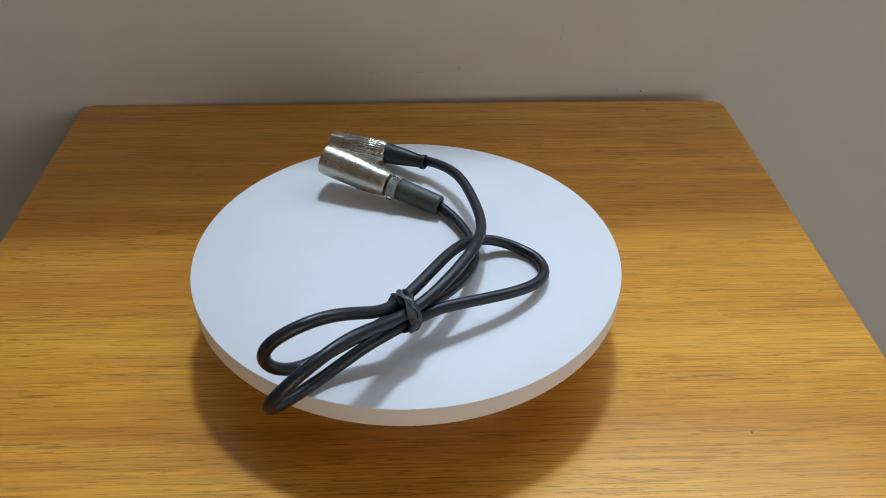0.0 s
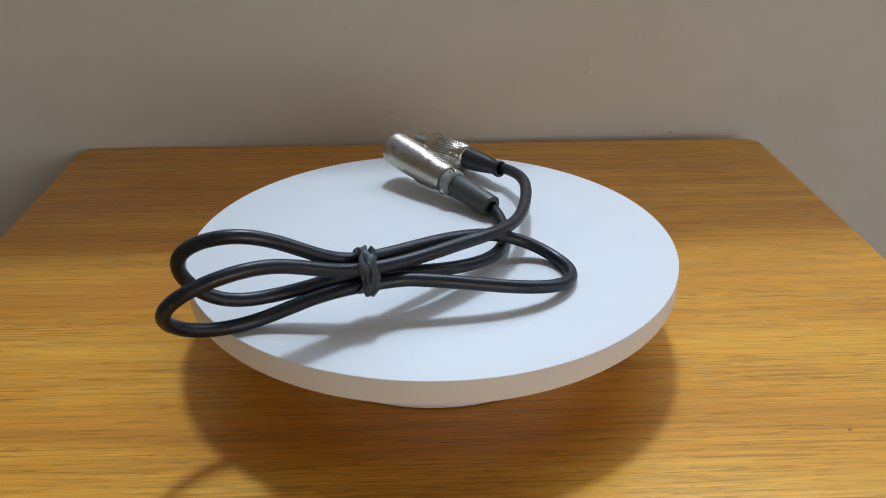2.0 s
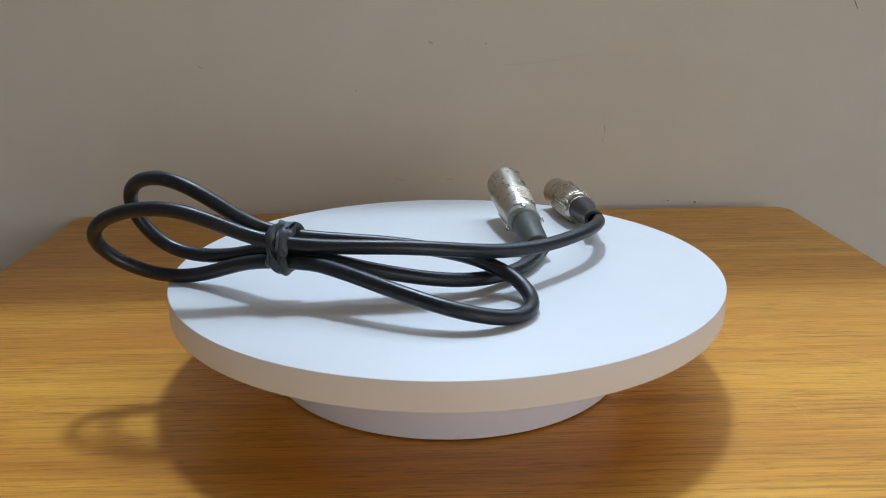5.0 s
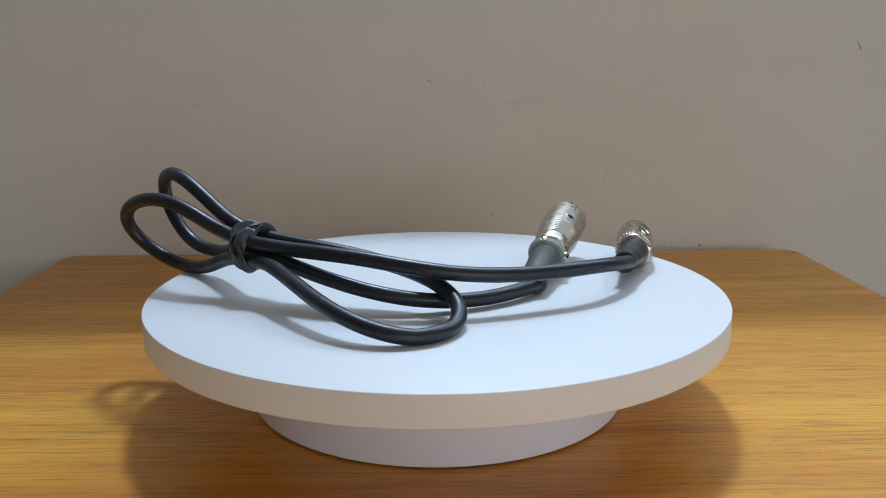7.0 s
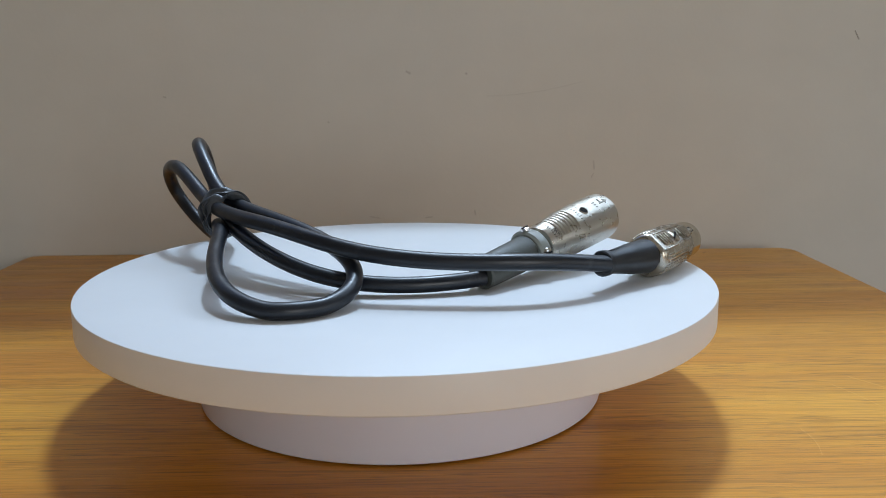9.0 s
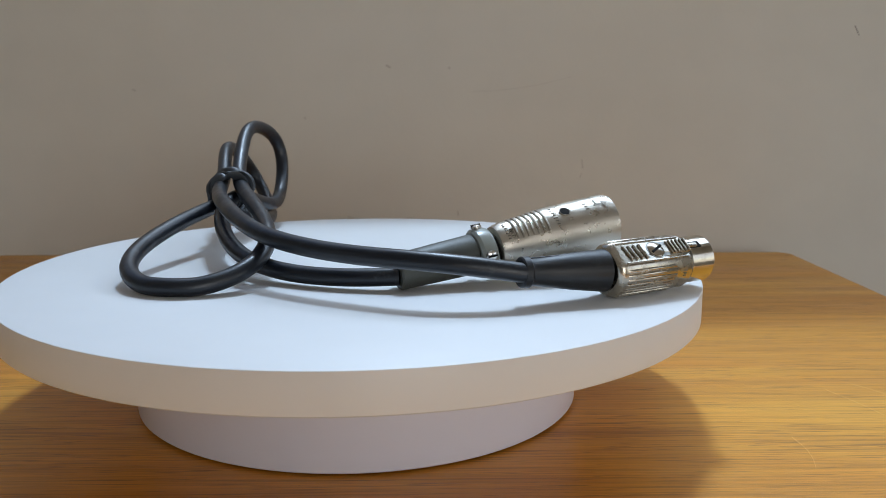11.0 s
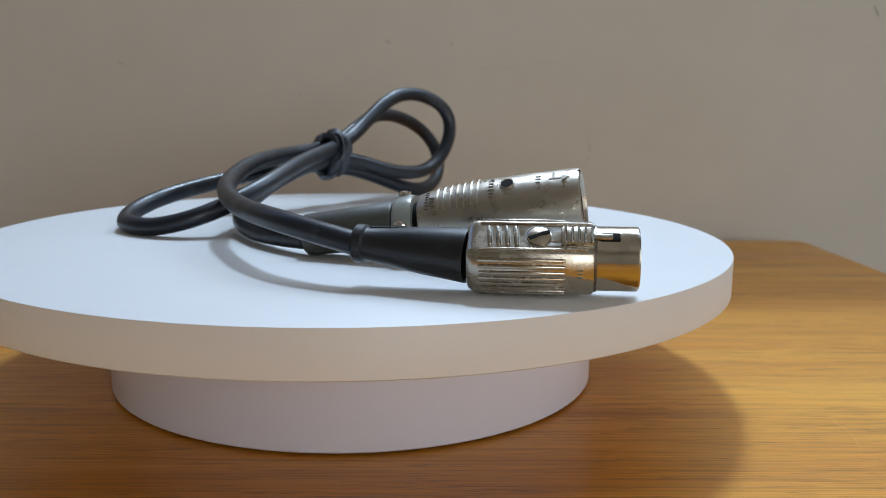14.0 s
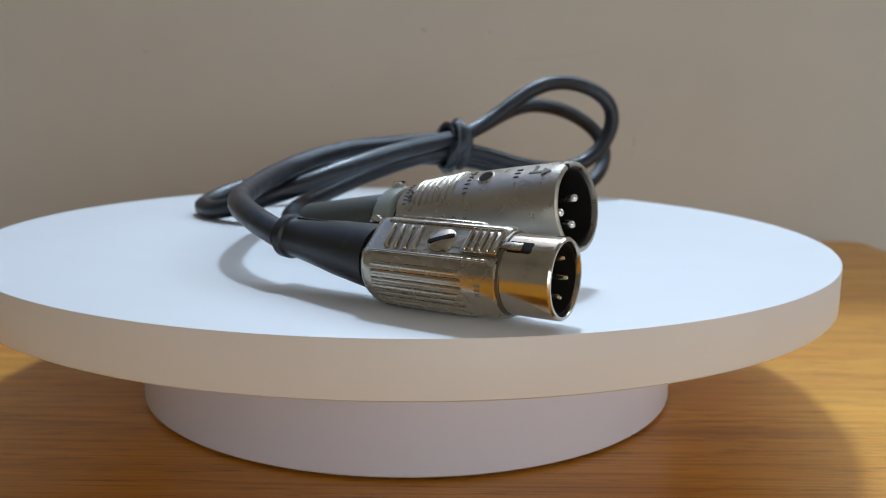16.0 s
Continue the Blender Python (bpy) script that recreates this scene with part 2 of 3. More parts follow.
structure("ceiling", box(R0 - 0.1, R1 + 0.1, RB - 0.1, 0.6, 1.752, 1.85), CEILING, "white painted ceiling")


# scuffs and chips on the wall: x along the wall, z above the table, width, height, lean
for x, z, w, h, lean, dark in ((0.135, 0.061, 0.0008, 0.0068, -6, 0), (0.134, 0.053, 0.0006, 0.004, 25, 0), (0.2125, -0.0005, 0.0022, 0.0016, 20, 1),
                               (0.328, 0.154, 0.0008, 0.0075, -28, 1), (0.040, 0.128, 0.0020, 0.0014, 40, 0), (0.0465, 0.0265, 0.0010, 0.0040, -8, 0),
                               (0.190, 0.0015, 0.0015, 0.0008, 0, 1), (-0.028, 0.0240, 0.0080, 0.0007, 10, 0), (0.012, 0.0235, 0.006, 0.0008, -6, 0),
                               (-0.002, 0.1290, 0.004, 0.0016, 30, 0), (-0.175, 0.113, 0.0030, 0.0011, 20, 0), (-0.060, 0.094, 0.0016, 0.0012, 60, 0)):
    k = pose(x, -0.0003, z, 0, lean, 0)
    finish("scuff_mark", box(-w / 2, w / 2, 0, 0.0006, -h / 2, h / 2, min(w, h) * 0.28, 2, m=k), SCUFF if dark else SCUFF_LIGHT, wall_north)
# a long faint scrape, gently bowed
scrape = [Vector((0.055 + 0.07 * i / 14, 0.0001, 0.112 + 0.010 * (i / 14) ** 2)) for i in range(15)]
part("scrape_mark", tube(scrape, 0.00018, 6), SCUFF_LIGHT, wall_north)

# ---------------------------------------------------------------- the table
TL, TR = Vector((-0.2802, 0.2776, 0)), Vector((0.2813, 0.2804, 0))


def table():
    t = tagged(new("wooden_table"), "varnished oak table with rounded corners beside the wall", "table")
    mid, ang = (TL + TR) / 2, math.atan2(TR.y - TL.y, TR.x - TL.x)
    w, d, th = (TR - TL).length, 0.95, 0.028
    t.matrix_world = pose(mid.x, mid.y, -0.735, 0, 0, math.degrees(ang))
    top, rings = bmesh.new(), []
    e = 0.003
    for inset, z in ((e, 0.735 - th), (e * 0.3, 0.735 - th + e * 0.3), (0, 0.735 - th + e), (0, 0.735 - e), (e * 0.3, 0.735 - e * 0.3), (e, 0.735)):
        ring = []
        for cx, cy, a0 in ((w / 2, 0, 0), (-w / 2, 0, 90), (-w / 2, -d, 180), (w / 2, -d, 270)):
            rc = 0.013
            ox, oy = cx - math.copysign(rc, cx), (cy - rc if cy == 0 else cy + rc)
            for k in range(9):
                a = radians(a0 + 90 * k / 8)
                ring.append(top.verts.new((ox + (rc - inset) * math.cos(a), oy + (rc - inset) * math.sin(a), z)))
        rings.append(ring)
    for a, c in zip(rings, rings[1:]):
        for k in range(len(a)):
            top.faces.new((a[k], a[(k + 1) % len(a)], c[(k + 1) % len(a)], c[k]))
    top.faces.new(rings[0][::-1])
    top.faces.new(rings[-1])
    top_ob = part("tabletop", top, OAK, t)
    back = t.matrix_world.inverted()
    for x0, y0, x1, y1, bow, wide in ((0.1895, -0.0005, 0.2023, -0.0253, 0.002, 0.00016), (0.1996, -0.0066, 0.2061, -0.0488, 0.004, 0.0002),
                                      (0.1777, -0.0083, 0.1883, -0.0577, 0.003, 0.00014), (0.2074, -0.0716, 0.2035, -0.0947, 0.001, 0.00014),
                                      (-0.1336, -0.0531, -0.1352, -0.0776, 0.001, 0.0002), (-0.1371, -0.0485, -0.1411, -0.0733, 0.001, 0.00014),
                                      (-0.257, 0.0821, -0.244, 0.0596, 0.001, 0.00014), (0.1461, -0.0545, 0.144, -0.0767, 0.0015, 0.00014)):
        pts = []
        for k in range(9):
            f = k / 8
            pts.append(back @ Vector((x0 + (x1 - x0) * f + bow * math.sin(math.pi * f), y0 + (y1 - y0) * f, 0.00002)))
        part("scratch", tube(pts, wide * 0.22, 6, 0.4), SCRATCH, top_ob)
    for x, y, r in ((0.1835, -0.1034, 0.0009), (0.21, 0.262, 0.0011), (0.115, 0.268, 0.0006)):
        part("dark_fleck", lathe([(0, 0), (0, r), (0.00005, r * 0.9), (0.00008, 0)], 10, m=back @ pose(x, y, 0.00001, 0, -90, 0)), FLECK, top_ob)
    for x in (-1, 1):
        for y in (-d + 0.06, -0.06):
            part("leg", box(x * (w / 2 - 0.05) - 0.025, x * (w / 2 - 0.05) + 0.025, y - 0.025, y + 0.025, 0, 0.735 - th, 0.003), OAK, t)
    part("apron", box(-w / 2 + 0.076, w / 2 - 0.076, -0.05, -0.03, 0.62, 0.735 - th, 0.002), OAK, t)
    part("apron", box(-w / 2 + 0.076, w / 2 - 0.076, -d + 0.03, -d + 0.05, 0.62, 0.735 - th, 0.002), OAK, t)
    for x in (-1, 1):
        part("apron", box(x * (w / 2 - 0.05) - 0.01, x * (w / 2 - 0.05) + 0.01, -d + 0.086, -0.086, 0.62, 0.735 - th, 0.002), OAK, t)
    return t


wooden_table = table()

# ---------------------------------------------------------------- the turntable
TOP, THICK, RAD, RBASE = 0.04697, 0.01193, 0.125, 0.08177
turntable = tagged(new("display_turntable"), "white round motorised display turntable standing on the table", "turntable")
up = pose(0, 0, 0, 0, -90, 0)


def platter():
    b = 0.0004
    prof = [(TOP, 0), (TOP, 0.06), (TOP, RAD - b), (TOP - b * 0.3, RAD - b * 0.3), (TOP - b, RAD), (TOP - THICK + b, RAD), (TOP - THICK, RAD - b), (TOP - THICK, 0.06), (TOP - THICK, 0)]
    bm = lathe(prof, 192, m=up)
    ob = part("platter", bm, PLATTER, turntable, "matt white round disc with a plain edge band", True, 30)
    ob.data.materials.append(EDGE)
    for f in ob.data.polygons:
        if abs(f.normal.z) < 0.5:
            f.material_index = 1
    return ob


platter_ob = platter()


def base_shell():
    h = TOP - THICK - 0.0008
    notch = [radians(a) for a in (-158, -90, -22, 45, 90, 135)]

    bm = lathe([(h, 0), (h, RBASE - 0.002), (h - 0.001, RBASE), (0.0011, RBASE), (0.0006, RBASE - 0.0006), (0.0006, 0)], 144, m=up)
    body = part("base", bm, BASE, turntable, "white plastic drum base")
    for a in notch:
        k = pose(0, 0, 0, 0, 0, math.degrees(a))
        part("foot", box(RBASE - 0.016, RBASE - 0.0045, -0.009, 0.009, 0, 0.0007, 0.0001, m=k), BOOT_BLACK, body)
    return body


base_shell()

# ---------------------------------------------------------------- the cable
SHEATH = 0.0031
cable = tagged(new("audio_cable"), "coiled black audio cable with two nickel plugs and rubber band", "cable")

# guide points of the cable's runs, in mm
RUN_DIN = [(-11.7, 103.0, 52.4), (13.6, 84.8, 58.0), (32.6, 64.6, 62.0), (40.6, 34.1, 61.2), (45.7, -3.0, 63.7), (32.0, -38.9, 70.5), (9.8, -73.7, 70.1), (-9.8, -94.0, 73.5)]
RUN_FRONT_LOOP = [(-26.0, -116.4, 88.3), (-51.7, -139.2, 81.6), (-65.9, -143.5, 67.0), (-60.7, -124.8, 50.9), (-42.6, -104.3, 48.1), (-12.7, -89.5, 63.8), (10.3, -73.5, 65.6)]
RUN_RIGHT_LOOP = [(48.2, -58.3, 59.9), (75.7, -40.0, 53.6), (80.5, -14.1, 48.2), (58.8, 3.1, 51.1), (33.8, -4.8, 60.7), (13.5, -46.2, 69.8)]
RUN_BACK_LOOP = [(-7.7, -83.3, 71.9), (-22.5, -98.6, 85.6), (-39.5, -114.8, 98.1), (-64.3, -124.1, 90.9), (-67.4, -122.5, 75.3), (-54.6, -111.1, 58.2), (-33.1, -91.7, 58.5)]
RUN_XLR = [(-3.9, -83.0, 69.4), (22.0, -57.7, 61.6), (40.4, -21.4, 52.7), (37.7, 12.5, 50.3), (21.1, 41.8, 51.8), (-6.2, 65.7, 54.4)]


def spline(ctrl, per=22):
    c, out = np.array(ctrl) / 1000.0, []
    for i in range(len(c) - 3):
        for k in range(per):
            t = k / per
            w = np.array([(1 - t) ** 3, 3 * t ** 3 - 6 * t ** 2 + 4, -3 * t ** 3 + 3 * t ** 2 + 3 * t + 1, t ** 3]) / 6
            out.append(w @ c[i:i + 4])
    return np.array(out)


def settle(q):
    """Pushes crossing strands apart by a cable's thickness and lifts them on to the platter."""
    n = len(q)
    near = np.abs(np.subtract.outer(np.arange(n), np.arange(n))) < 40
    for _ in range(60):
        d = q[:, None] - q[None]
        far = np.sqrt((d ** 2).sum(2)) + 1e-9
        over = np.where(near, 0, np.maximum(2 * SHEATH * 0.98 - far, 0))
        push = (d / far[..., None] * over[..., None]).sum(1) / np.maximum((over > 0).sum(1), 1)[:, None]
        keep = q.copy()
        q = q + 0.4 * push
        inside = np.hypot(q[:, 0], q[:, 1]) < RAD
        q[inside, 2] = np.maximum(q[inside, 2], TOP + SHEATH)
        moved = q - keep
        for _ in range(3):
            moved[1:-1] = (moved[:-2] + 2 * moved[1:-1] + moved[2:]) / 4
        q = keep + moved
    for _ in range(2):
        q[1:-1] = (q[:-2] + 2 * q[1:-1] + q[2:]) / 4
    q[:, 2] = np.where(np.hypot(q[:, 0], q[:, 1]) < RAD, np.maximum(q[:, 2], TOP + SHEATH), q[:, 2])
    return q


line = settle(spline(RUN_DIN + RUN_FRONT_LOOP + RUN_RIGHT_LOOP + RUN_BACK_LOOP + RUN_XLR))
part("sheath", tube(line, SHEATH, 18), CABLE, cable, "black rubbery cable in two loops")

# ------- rubber band round the bundle
TIE = Vector((-1.33, -80.49, 68.64)) / 1000


def rubber_band():
    d = np.linalg.norm(line - np.array(TIE), axis=1)
    picks, used = [], np.zeros(len(line), bool)
    for i in np.argsort(d):
        if d[i] < 0.022 and not used[max(0, i - 45):i + 45].any():
            picks.append(i)
            used[i] = True
    axis = Vector((0, 0, 0))
    for i in picks:
        t = Vector(line[min(i + 4, len(line) - 1)] - line[max(i - 4, 0)]).normalized()
        axis += t if t.dot(Vector((0.75, 0.65, 0))) > 0 else -t
    axis.normalize()
    c = sum((Vector(line[i]) for i in picks), Vector()) / len(picks)
    e1 = Vector((0, 0, 1))
    e1 = (e1 - axis * e1.dot(axis)).normalized()
    e2 = axis.cross(e1)
    offs = [((Vector(line[i]) - c).dot(e1), (Vector(line[i]) - c).dot(e2)) for i in picks]
    tie = None
    rnd = random.Random(5)
    for turn_no, (slip, lean, phase, extra) in enumerate(((-0.0026, 0.12, 0.3, 0.0004), (-0.0006, -0.2, 1.7, 0.0009), (0.0012, 0.22, 3.1, 0.0014), (0.0028, -0.1, 4.6, 0.0005), (0.0004, 0.42, 2.2, 0.0018))):
        pts, ups = [], []
        N = 72
        for k in range(N):
            a = 2 * math.pi * k / N
            reach = max(o1 * math.cos(a) + o2 * math.sin(a) for o1, o2 in offs) + SHEATH + extra
            reach = 0.75 * reach + 0.25 * (0.0066 + extra)
            along = slip + lean * reach * math.cos(a + phase)
            radial = e1 * math.cos(a) + e2 * math.sin(a)
            pts.append(c + radial * reach + axis * along)
            tw = 0.8 * math.sin(2 * a + phase * 2) + 0.5 * math.sin(3 * a + turn_no) + 0.15 * math.sin(6 * a + 2 * phase)
            ups.append(axis * math.cos(tw) + radial * math.sin(tw))
        ob = part("band_turn", tube(pts, 0.0022, 10, 0.3, True, ups), BAND, tie or cable)
        if tie is None:
            ob.name = "rubber_band"
            tagged(ob, "twisted dark grey rubber band")
            tie = ob


rubber_band()


# ------- plugs; each is built along +x from its rear, then laid on its axis
def lay(rear, front, face):
    """The pose whose x runs from rear to front and whose z looks towards face."""
    x = (Vector(front) - Vector(rear)).normalized()
    z = Vector(face)
    z = (z - x * z.dot(x)).normalized()
    y = z.cross(x)
    m = Matrix((x, y, z)).transposed().to_4x4()
    m.translation = Vector(rear)
    return m


mm = 0.001


def ring_ribs(parent, m, material, s0, step, count, r_at, half, width, height, centre=0.0):
    """Short curved ribs across the top of a round body."""
    for i in range(count):
        s = s0 + step * i
        n, pts, ups = 14, [], []
        for k in range(n + 1):
            a = centre + half * (2 * k / n - 1)
            r = r_at(s) + height * 0.1
            pts.append(m @ Vector((s, r * math.sin(a), r * math.cos(a))))
            ups.append(m.to_3x3() @ Vector((1, 0, 0)))
        part("grip_rib", tube(pts, width, 8, height / width, False, ups), material, parent)


def bars(parent, m, material, s, a0, count, r, gap, length, width):
    """Worn lettering as plain raised bars round the shell."""
    for i in range(count):
        a = a0 + gap * i / r
        k = m @ Matrix.Rotation(-a, 4, "X") @ pose(s, 0, r)
        h = length * (0.75 + 0.25 * ((i * 7) % 3) / 2)
        part("lettering_bar", box(-h / 2, h / 2, -width / 2, width / 2, -0.0003, 0.00022, 0.0001, 1, m=k), material, parent)


def xlr_plug():
    rear, front = Vector((20.24, 38.29, 52.99)) * mm, Vector((-52.12, 75.75, 65.29)) * mm
    m = lay(rear, front, (0.36, 0.42, 0.85))
    L = (front - rear).length
    s0 = L - 46.5 * mm
    R = 10.2 * mm

    def rad(s):
        q = (s - s0) / (46.5 * mm)
        return R * (0.80 + 0.17 * min(1, q / 0.42)) if q < 0.42 else R * (0.97 + 0.03 * min(1, (q - 0.42) / 0.3))

    prof = [(s0, 0), (s0, rad(s0) * 0.80), (s0 + 0.0006, rad(s0) * 0.94), (s0 + 0.0018, rad(s0))]
    prof += [(s0 + 46.5 * mm * i / 24, rad(s0 + 46.5 * mm * i / 24)) for i in range(2, 24)]
    prof += [(L - 0.0003, R - 0.0002), (L, R - 0.0007), (L, R - 0.0012), (L - 0.0005, R - 0.0014), (L - 0.015, R - 0.0015), (L - 0.0152, 0)]
    shell = part("xlr_plug", lathe(prof, 96, m=m), NICKEL_SATIN, cable, "satin nickel three-pin plug shell, worn")
    part("insert", lathe([(L - 0.0151, 0), (L - 0.0151, R - 0.0016), (L - 0.0125, R - 0.0016), (L - 0.0122, R - 0.0022), (L - 0.0122, 0)], 64, m=m), DARK, shell, "black pin insert")
    # the lining of the mouth
    part("liner", lathe([(L - 0.0124, R - 0.00152), (L - 0.0012, R - 0.00152), (L - 0.0012, R - 0.00185), (L - 0.0124, R - 0.00185)], 64, m=m), DARK, shell)
    for y, z in ((0.0032, 0.0003), (-0.0041, 0.0018), (-0.0018, -0.0034)):
        k = m @ pose(0, y, z)
        part("pin", lathe([(L - 0.0124, 0.0012), (L - 0.0028, 0.0012), (L - 0.0018, 0.0009), (L - 0.0014, 0.0004), (L - 0.0013, 0)], 20, m=k), SILVER, shell)
    kk = m @ Matrix.Rotation(-0.28, 4, "X") @ pose(L - 0.0011, 0, R - 0.0010)
    part("key_notch", box(-0.0010, 0.00112, -0.0006, 0.0006, -0.0004, 0.00085, 0.0002, 2, m=kk), DARK, shell, "small dark key notch")
    # grip ribs on two sides
    ring_ribs(shell, m, NICKEL_SATIN, s0 + 6.6 * mm, 1.95 * mm, 7, rad, 0.60, 0.5 * mm, 0.48 * mm)
    ring_ribs(shell, m, NICKEL_SATIN, s0 + 8 * mm, 2.15 * mm, 6, rad, 0.40, 0.5 * mm, 0.6 * mm, math.pi)
    # dark latch hole with its rim
    k = m @ pose(L - 19.8 * mm, 0.0, rad(L - 19.8 * mm) - 0.0009, 0, -90, 0)
    part("latch_hole", lathe([(0.0, 0), (0.0, 0.0017), (0.00105, 0.0018), (0.00115, 0.0)], 28, m=k), DARK, shell, "dark round latch hole")
    part("hole_rim", lathe([(0.0002, 0.0017), (0.00105, 0.00172), (0.0012, 0.0019), (0.00105, 0.0021), (0.0002, 0.0021)], 28, m=k), NICKEL_SATIN, shell)
    # lettering as bars and the arrow mark
    bars(shell, m, ENGRAVED, L - 24.2 * mm, -0.42, 7, rad(L - 24.2 * mm), 1.25 * mm, 1.6 * mm, 0.36 * mm)
    bars(shell, m, ENGRAVED, L - 11.2 * mm, -0.12, 3, R, 1.3 * mm, 1.7 * mm, 0.36 * mm)
    bars(shell, m, ENGRAVED, s0 + 3.6 * mm, -0.5, 7, rad(s0 + 3.6 * mm), 1.1 * mm, 1.3 * mm, 0.4 * mm)
    text = bpy.data.curves.new("word", "FONT")
    text.body, text.size, text.extrude, text.align_x, text.align_y = "PAT", 0.0019, 0.00025, "CENTER", "CENTER"
    holder = new("word", text)
    bpy.context.view_layer.update()
    word = bpy.data.meshes.new_from_object(holder.evaluated_get(bpy.context.evaluated_depsgraph_get()))
    bpy.data.objects.remove(holder)
    word.transform(m @ Matrix.Rotation(0.28, 4, "X") @ pose(s0 + 5.0 * mm, 0, rad(s0 + 5.0 * mm), 0, 3, -90))
    word.materials.clear()
    word.materials.append(ENGRAVED)
    new("word", word).parent = shell
    for s, y, w, h in ((L - 6.0 * mm, -0.2 * mm, 4.4 * mm, 0.8 * mm), (L - 7.0 * mm, 1.2 * mm, 0.8 * mm, 2.2 * mm)):
        kk = m @ pose(s, y, R - 0.00012)
        part("arrow_stem", box(-w / 2, w / 2, -h / 2, h / 2, -0.0003, 0.00026, 0.0001, 1, m=kk), ENGRAVED, shell)
    bm = bmesh.new()
    kk = m @ pose(L - 3.8 * mm, -0.2 * mm, R)
    vs = [bm.verts.new(kk @ Vector(v)) for v in ((-0.0009, -0.0013, 0.0002), (0.0011, 0, 0.00026), (-0.0009, 0.0013, 0.0002), (-0.0009, -0.0013, -0.0005), (0.0011, 0, -0.0005), (-0.0009, 0.0013, -0.0005))]
    for f in ((0, 1, 2), (5, 4, 3), (0, 3, 4, 1), (1, 4, 5, 2), (2, 5, 3, 0)):
        bm.faces.new([vs[i] for i in f])
    part("arrow_head", bm, ENGRAVED, shell)
    # key grooves on the far side
    for a in (-1.61, -1.37):
        kk = m @ Matrix.Rotation(a, 4, "X") @ pose(L - 8.5 * mm, 0, R - 0.0001)
        part("groove", box(-0.0042, 0.0042, -0.00022, 0.00022, -0.0004, 0.00018, 0.0001, 1, m=kk), ENGRAVED, shell)
    kk = m @ Matrix.Rotation(-1.49, 4, "X")
    bars(shell, kk, ENGRAVED, L - 14.5 * mm, -0.1, 3, R, 1.1 * mm, 1.6 * mm, 0.4 * mm)
    # strain relief: neck, saddle clamp with two screws, boot
    part("neck", lathe([(s0 - 0.0095, 0), (s0 - 0.0095, 0.0052), (s0 + 0.0005, 0.0056), (s0 + 0.0005, 0)], 40, m=m), DARK, shell)

    def squash(s, r, a):
        return r * (1 + 0.16 * abs(math.cos(a)) ** 3)

    part("saddle_clamp", lathe([(s0 - 0.0074, 0.0056), (s0 - 0.0072, 0.0070), (s0 - 0.0062, 0.0078), (s0 - 0.0030, 0.0080), (s0 - 0.0016, 0.0075), (s0 - 0.0014, 0.0056)], 56, m=m, radius=squash), CLAMP, shell, "grey-green saddle clamp")
    for a in (-0.76, 0.99, -2.51):
        kk = m @ Matrix.Rotation(a, 4, "X") @ pose(s0 - 0.0046, 0, 0.0081, 0, -90, 0)
        sc = part("screw", lathe([(-0.003, 0), (-0.003, 0.0012), (0, 0.0013), (0.0001, 0.0020), (0.0010, 0.0019), (0.0014, 0.0012), (0.0015, 0)], 24, m=kk), SILVER, shell)
        part("screw_slot", box(0.0010, 0.00165, -0.0003, 0.0003, -0.0017, 0.0017, m=kk), DARK, sc)
        part("lug", lathe([(-0.0042, 0), (-0.0042, 0.0026), (-0.0005, 0.0025), (0.0, 0.0019), (0.0, 0)], 24, m=kk), CLAMP, shell)
    part("boot", lathe([(0.0, 0.0035), (0.0, 0.0057), (0.0006, 0.0062), (0.012, 0.0065), (s0 - 0.0085, 0.0069), (s0 - 0.0078, 0.0066), (s0 - 0.0078, 0.0052), (0.003, 0.0034)], 48, m=m), BOOT_GREY, shell, "grey-green rubber boot")


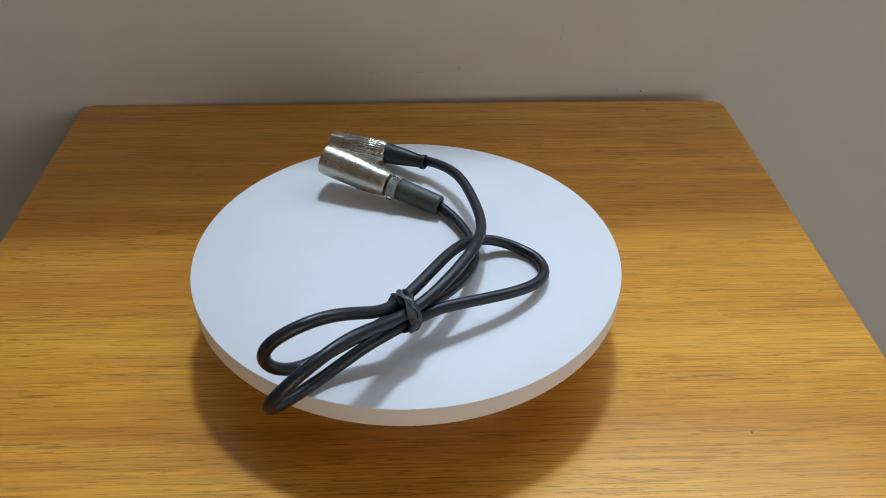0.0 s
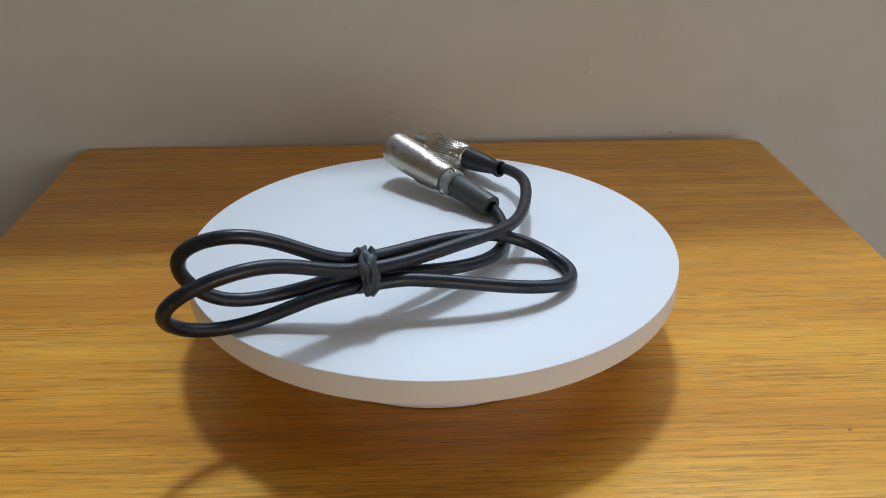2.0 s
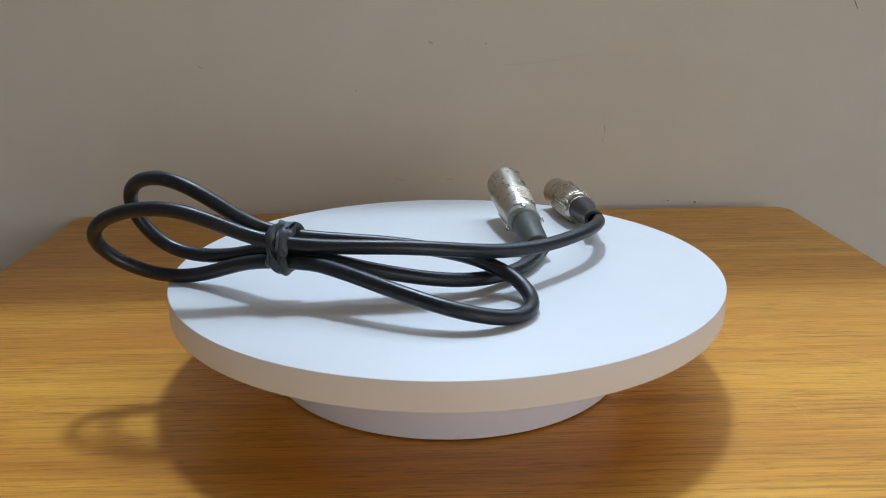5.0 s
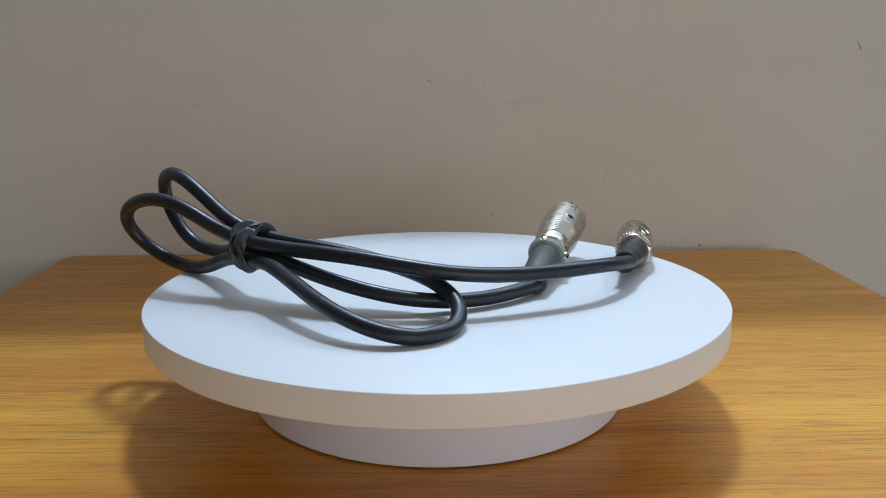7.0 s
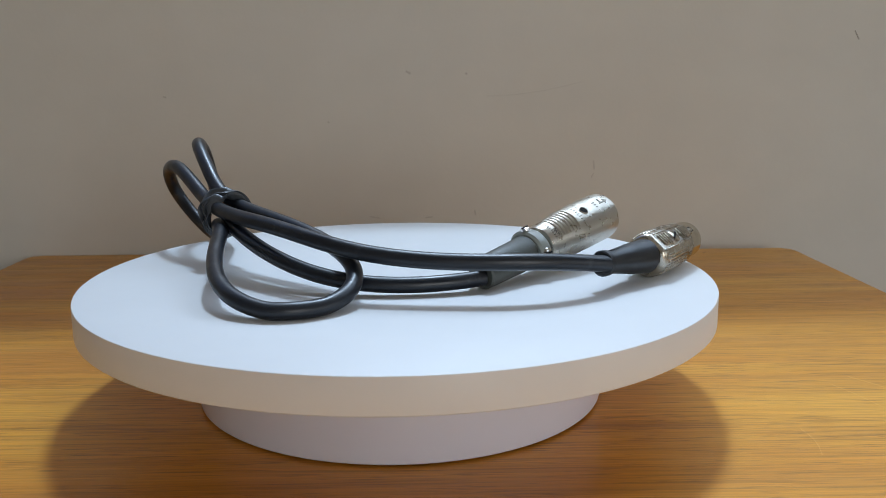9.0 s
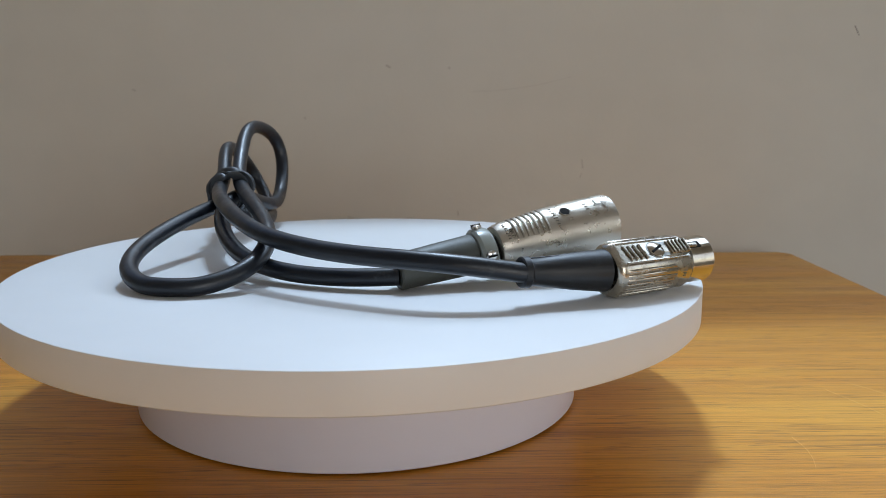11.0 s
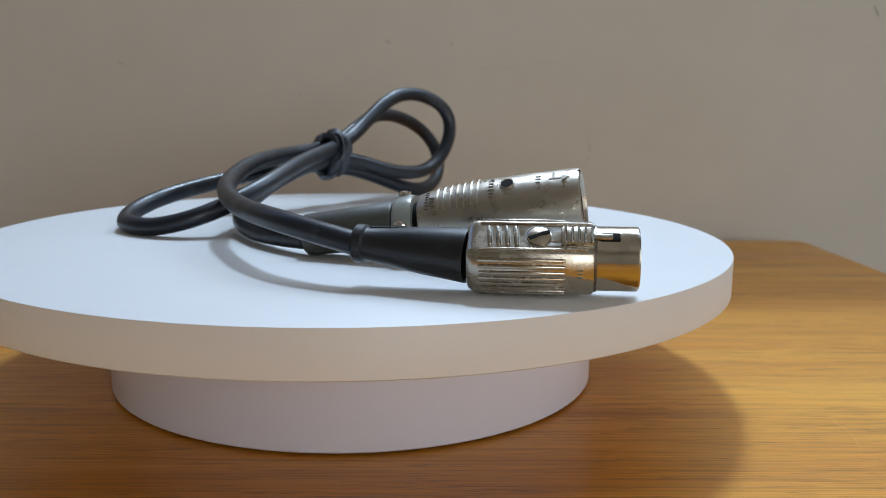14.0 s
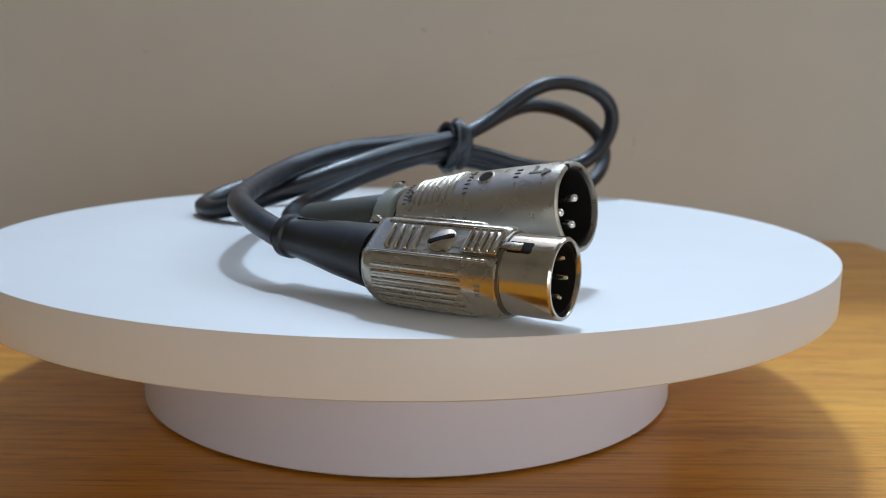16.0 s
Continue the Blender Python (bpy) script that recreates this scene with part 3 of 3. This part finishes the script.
def din_plug():
    rear, front = Vector((-12.89, 97.14, 56.10)) * mm, Vector((-50.49, 112.16, 56.60)) * mm
    m = lay(rear, front, (0.22, 0.60, 0.79))
    L = (front - rear).length
    B = L - 10.3 * mm
    R, RS = 8.7 * mm, 7.7 * mm

    flat = 0.0074

    def shape(s, r, a):
        # flattened panel on top, fluted sides
        c = math.cos(a - math.pi / 2)
        q = r
        if c > 0 and r * c > flat * r / R:
            q = flat * r / R / c
        return q

    prof = [(0, 0), (0, R * 0.80), (0.0004, R * 0.90), (0.0016, R * 0.985), (0.0028, R), (B - 0.001, R), (B - 0.0003, R - 0.0003), (B, R - 0.0009), (B, 0)]
    shell = part("din_plug", lathe(prof, 120, m=m, radius=shape), NICKEL_BODY, cable, "bright nickel locking plug body with fluted grip")
    part("barrel", lathe([(B - 0.002, RS - 0.001), (B - 0.001, RS), (L - 0.0004, RS), (L, RS - 0.0003), (L, RS - 0.0008), (L - 0.0004, RS - 0.001), (L - 0.0095, RS - 0.001)], 96, m=m), NICKEL_BRIGHT, shell, "polished barrel reflecting the wood")
    part("insert", lathe([(L - 0.0098, 0), (L - 0.0098, RS - 0.0011), (L - 0.0075, RS - 0.0011), (L - 0.0072, RS - 0.0016), (L - 0.0072, 0)], 56, m=m), DARK, shell, "black pin insert")
    part("liner", lathe([(L - 0.0074, RS - 0.00105), (L - 0.0009, RS - 0.00105), (L - 0.0009, RS - 0.00135), (L - 0.0074, RS - 0.00135)], 56, m=m), DARK, shell)
    for y, z in ((0.0039, 0.0013), (0.0027, -0.0029), (-0.0016, -0.0036)):
        k = m @ pose(0, y, z)
        part("pin", lathe([(L - 0.0074, 0.0007), (L - 0.0022, 0.0007), (L - 0.0014, 0.0003), (L - 0.0013, 0)], 14, m=k), SILVER, shell)
    # lengthwise flutes round the sides
    for i in range(27):
        a = radians(46) + radians(268) * i / 26
        end = B - (0.0066 if a < radians(140) or a > radians(220) else 0.003)
        kk = m @ Matrix.Rotation(a, 4, "X")
        k0, k1 = 0.0030, end
        pts = [kk @ Vector((k0 + (k1 - k0) * f, 0, R + d)) for f, d in ((0, -0.0006), (0.03, -0.00005), (0.5, 0.00005), (0.97, -0.00005), (1, -0.0006))]
        ups = [kk.to_3x3() @ Vector((0, 1, 0))] * 5
        part("flute", tube(pts, 0.00055, 10, 0.8, False, ups), NICKEL_BODY, shell)
    # cross ribs, slotted screw and sliding latch on the panel
    for i in range(4):
        kk = m @ pose(0.0055 + 0.0021 * i, 0, flat, 0, 0, 6)
        part("grip_rib", box(-0.0005, 0.0005, -0.0030, 0.0030, -0.0004, 0.0007, 0.00045, 3, m=kk), NICKEL_BODY, shell)
        part("rib_groove", box(0.00055, 0.00085, -0.0029, 0.0029, -0.0004, 0.00006, m=kk), STEEL_GREY, shell)
    k = m @ pose(0.0172, 0, flat, 0, -90, 0)
    part("screw_seat", lathe([(-0.0006, 0), (-0.0006, 0.0034), (0.00012, 0.0034), (0.00012, 0.0031), (-0.0003, 0.0031), (-0.0003, 0)], 40, m=k), STEEL_GREY, shell)
    screw = part("screw", lathe([(-0.0005, 0), (-0.0005, 0.0029), (0.0003, 0.0029), (0.0006, 0.0025), (0.00075, 0)], 40, m=k), NICKEL_BRIGHT, shell, "slotted screw head")
    part("screw_slot", box(0.00035, 0.00088, -0.0004, 0.0004, -0.0026, 0.0026, m=k @ pose(0, 0, 0, 25, 0, 0)), DARK, screw)
    latch = part("latch", box(0.0222, B - 0.0004, -0.0027, 0.0027, flat - 0.0008, flat + 0.0009, 0.0004, 2, m=m), NICKEL_BODY, shell, "ribbed sliding latch")
    part("latch_arm", box(0.0198, 0.0226, -0.0016, 0.0016, flat - 0.0006, flat + 0.0003, 0.0002, 1, m=m), NICKEL_BODY, latch)
    for i in range(5):
        part("latch_rib", box(0.0230 + 0.00155 * i, 0.0236 + 0.00155 * i, -0.0026, 0.0026, flat + 0.0008, flat + 0.0015, 0.0002, 1, m=m), NICKEL_BODY, latch)
    part("latch_gap", box(0.0188, B - 0.0004, -0.0029, 0.0029, flat - 0.0004, flat + 0.00012, m=m), STEEL_GREY, shell)
    part("latch_slot", box(B + 0.0002, B + 0.0064, -0.0018, 0.0018, RS - 0.0021, RS + 0.00006, 0.0010, 3, m=m), DARK, shell, "dark latch slot")
    tip = part("latch_tip", box(B - 0.0006, B + 0.0040, -0.0010, 0.0006, RS - 0.0003, RS + 0.0006, 0.0003, 2, m=m), NICKEL_BODY, shell)
    centre = m @ Vector((B - 0.008, 0, RS))
    tip.data.transform(Matrix.Translation(-centre))
    tip.location = centre
    # a phone lens focused on the plug
    cam.data.dof.use_dof, cam.data.dof.focus_object, cam.data.dof.aperture_fstop = True, tip, 28.0
    part("joint_ring", lathe([(B - 0.0001, RS - 0.0004), (B - 0.0001, RS + 0.00032), (B + 0.0004, RS + 0.00032), (B + 0.0004, RS - 0.0004)], 80, m=m), ENGRAVED, shell)
    for y in (-0.00405, 0.00405):
        part("panel_rail", box(0.0032, B - 0.0016, y - 0.0003, y + 0.0003, flat - 0.0004, flat + 0.00035, 0.0002, 2, m=m), NICKEL_BODY, shell)
    kk = m @ Matrix.Rotation(1.15, 4, "X")
    bars(shell, kk, STEEL_GREY, B - 3.5 * mm, -0.1, 3, R, 0.9 * mm, 1.4 * mm, 0.4 * mm)

    # tapered boot towards the cable
    tail = Vector((12.3, 82.3, 57.6)) * mm
    mb = lay(tail, rear + 0.001 * (front - rear).normalized(), (0.22, 0.60, 0.79))
    LB = (rear - tail).length
    bm = lathe([(0.0, 0.0034), (0.0, 0.0044), (0.0005, 0.0049), (0.0026, 0.0049), (0.0031, 0.0043), (0.0036, 0.0042), (0.010, 0.0049), (0.018, 0.0059), (LB - 0.0004, 0.0068), (LB, 0.0068), (LB, 0)], 56, m=mb)
    boot = part("boot", bm, BOOT_BLACK, shell, "black tapered rubber boot")
    part("seam", tube([mb @ Vector((0.0036 + (LB - 0.004) * i / 8, 0.0028, 0.0034 + 0.0026 * i / 8)) for i in range(9)], 0.00022, 6), BOOT_BLACK, boot)


xlr_plug()
din_plug()


# ---------------------------------------------------------------- movement
def turntable_angle(t):
    x = t / 8 - 1
    drift = np.interp(t, (12.5, 13.5, 14.5, 15, 15.5, 16), (0, -0.2, -0.15, 0.1, 0.28, 0.36))
    return -11.8392 * t + (-0.9838) * x * x + (3.7136) * (x ** 3 - x) - (-0.9838) + float(drift)


def motions():
    rows = [(t / 2, pose(0, 0, 0, 0, 0, turntable_angle(t / 2))) for t in range(33)]
    walk(platter_ob, rows)
    walk(cable, rows)


motions()
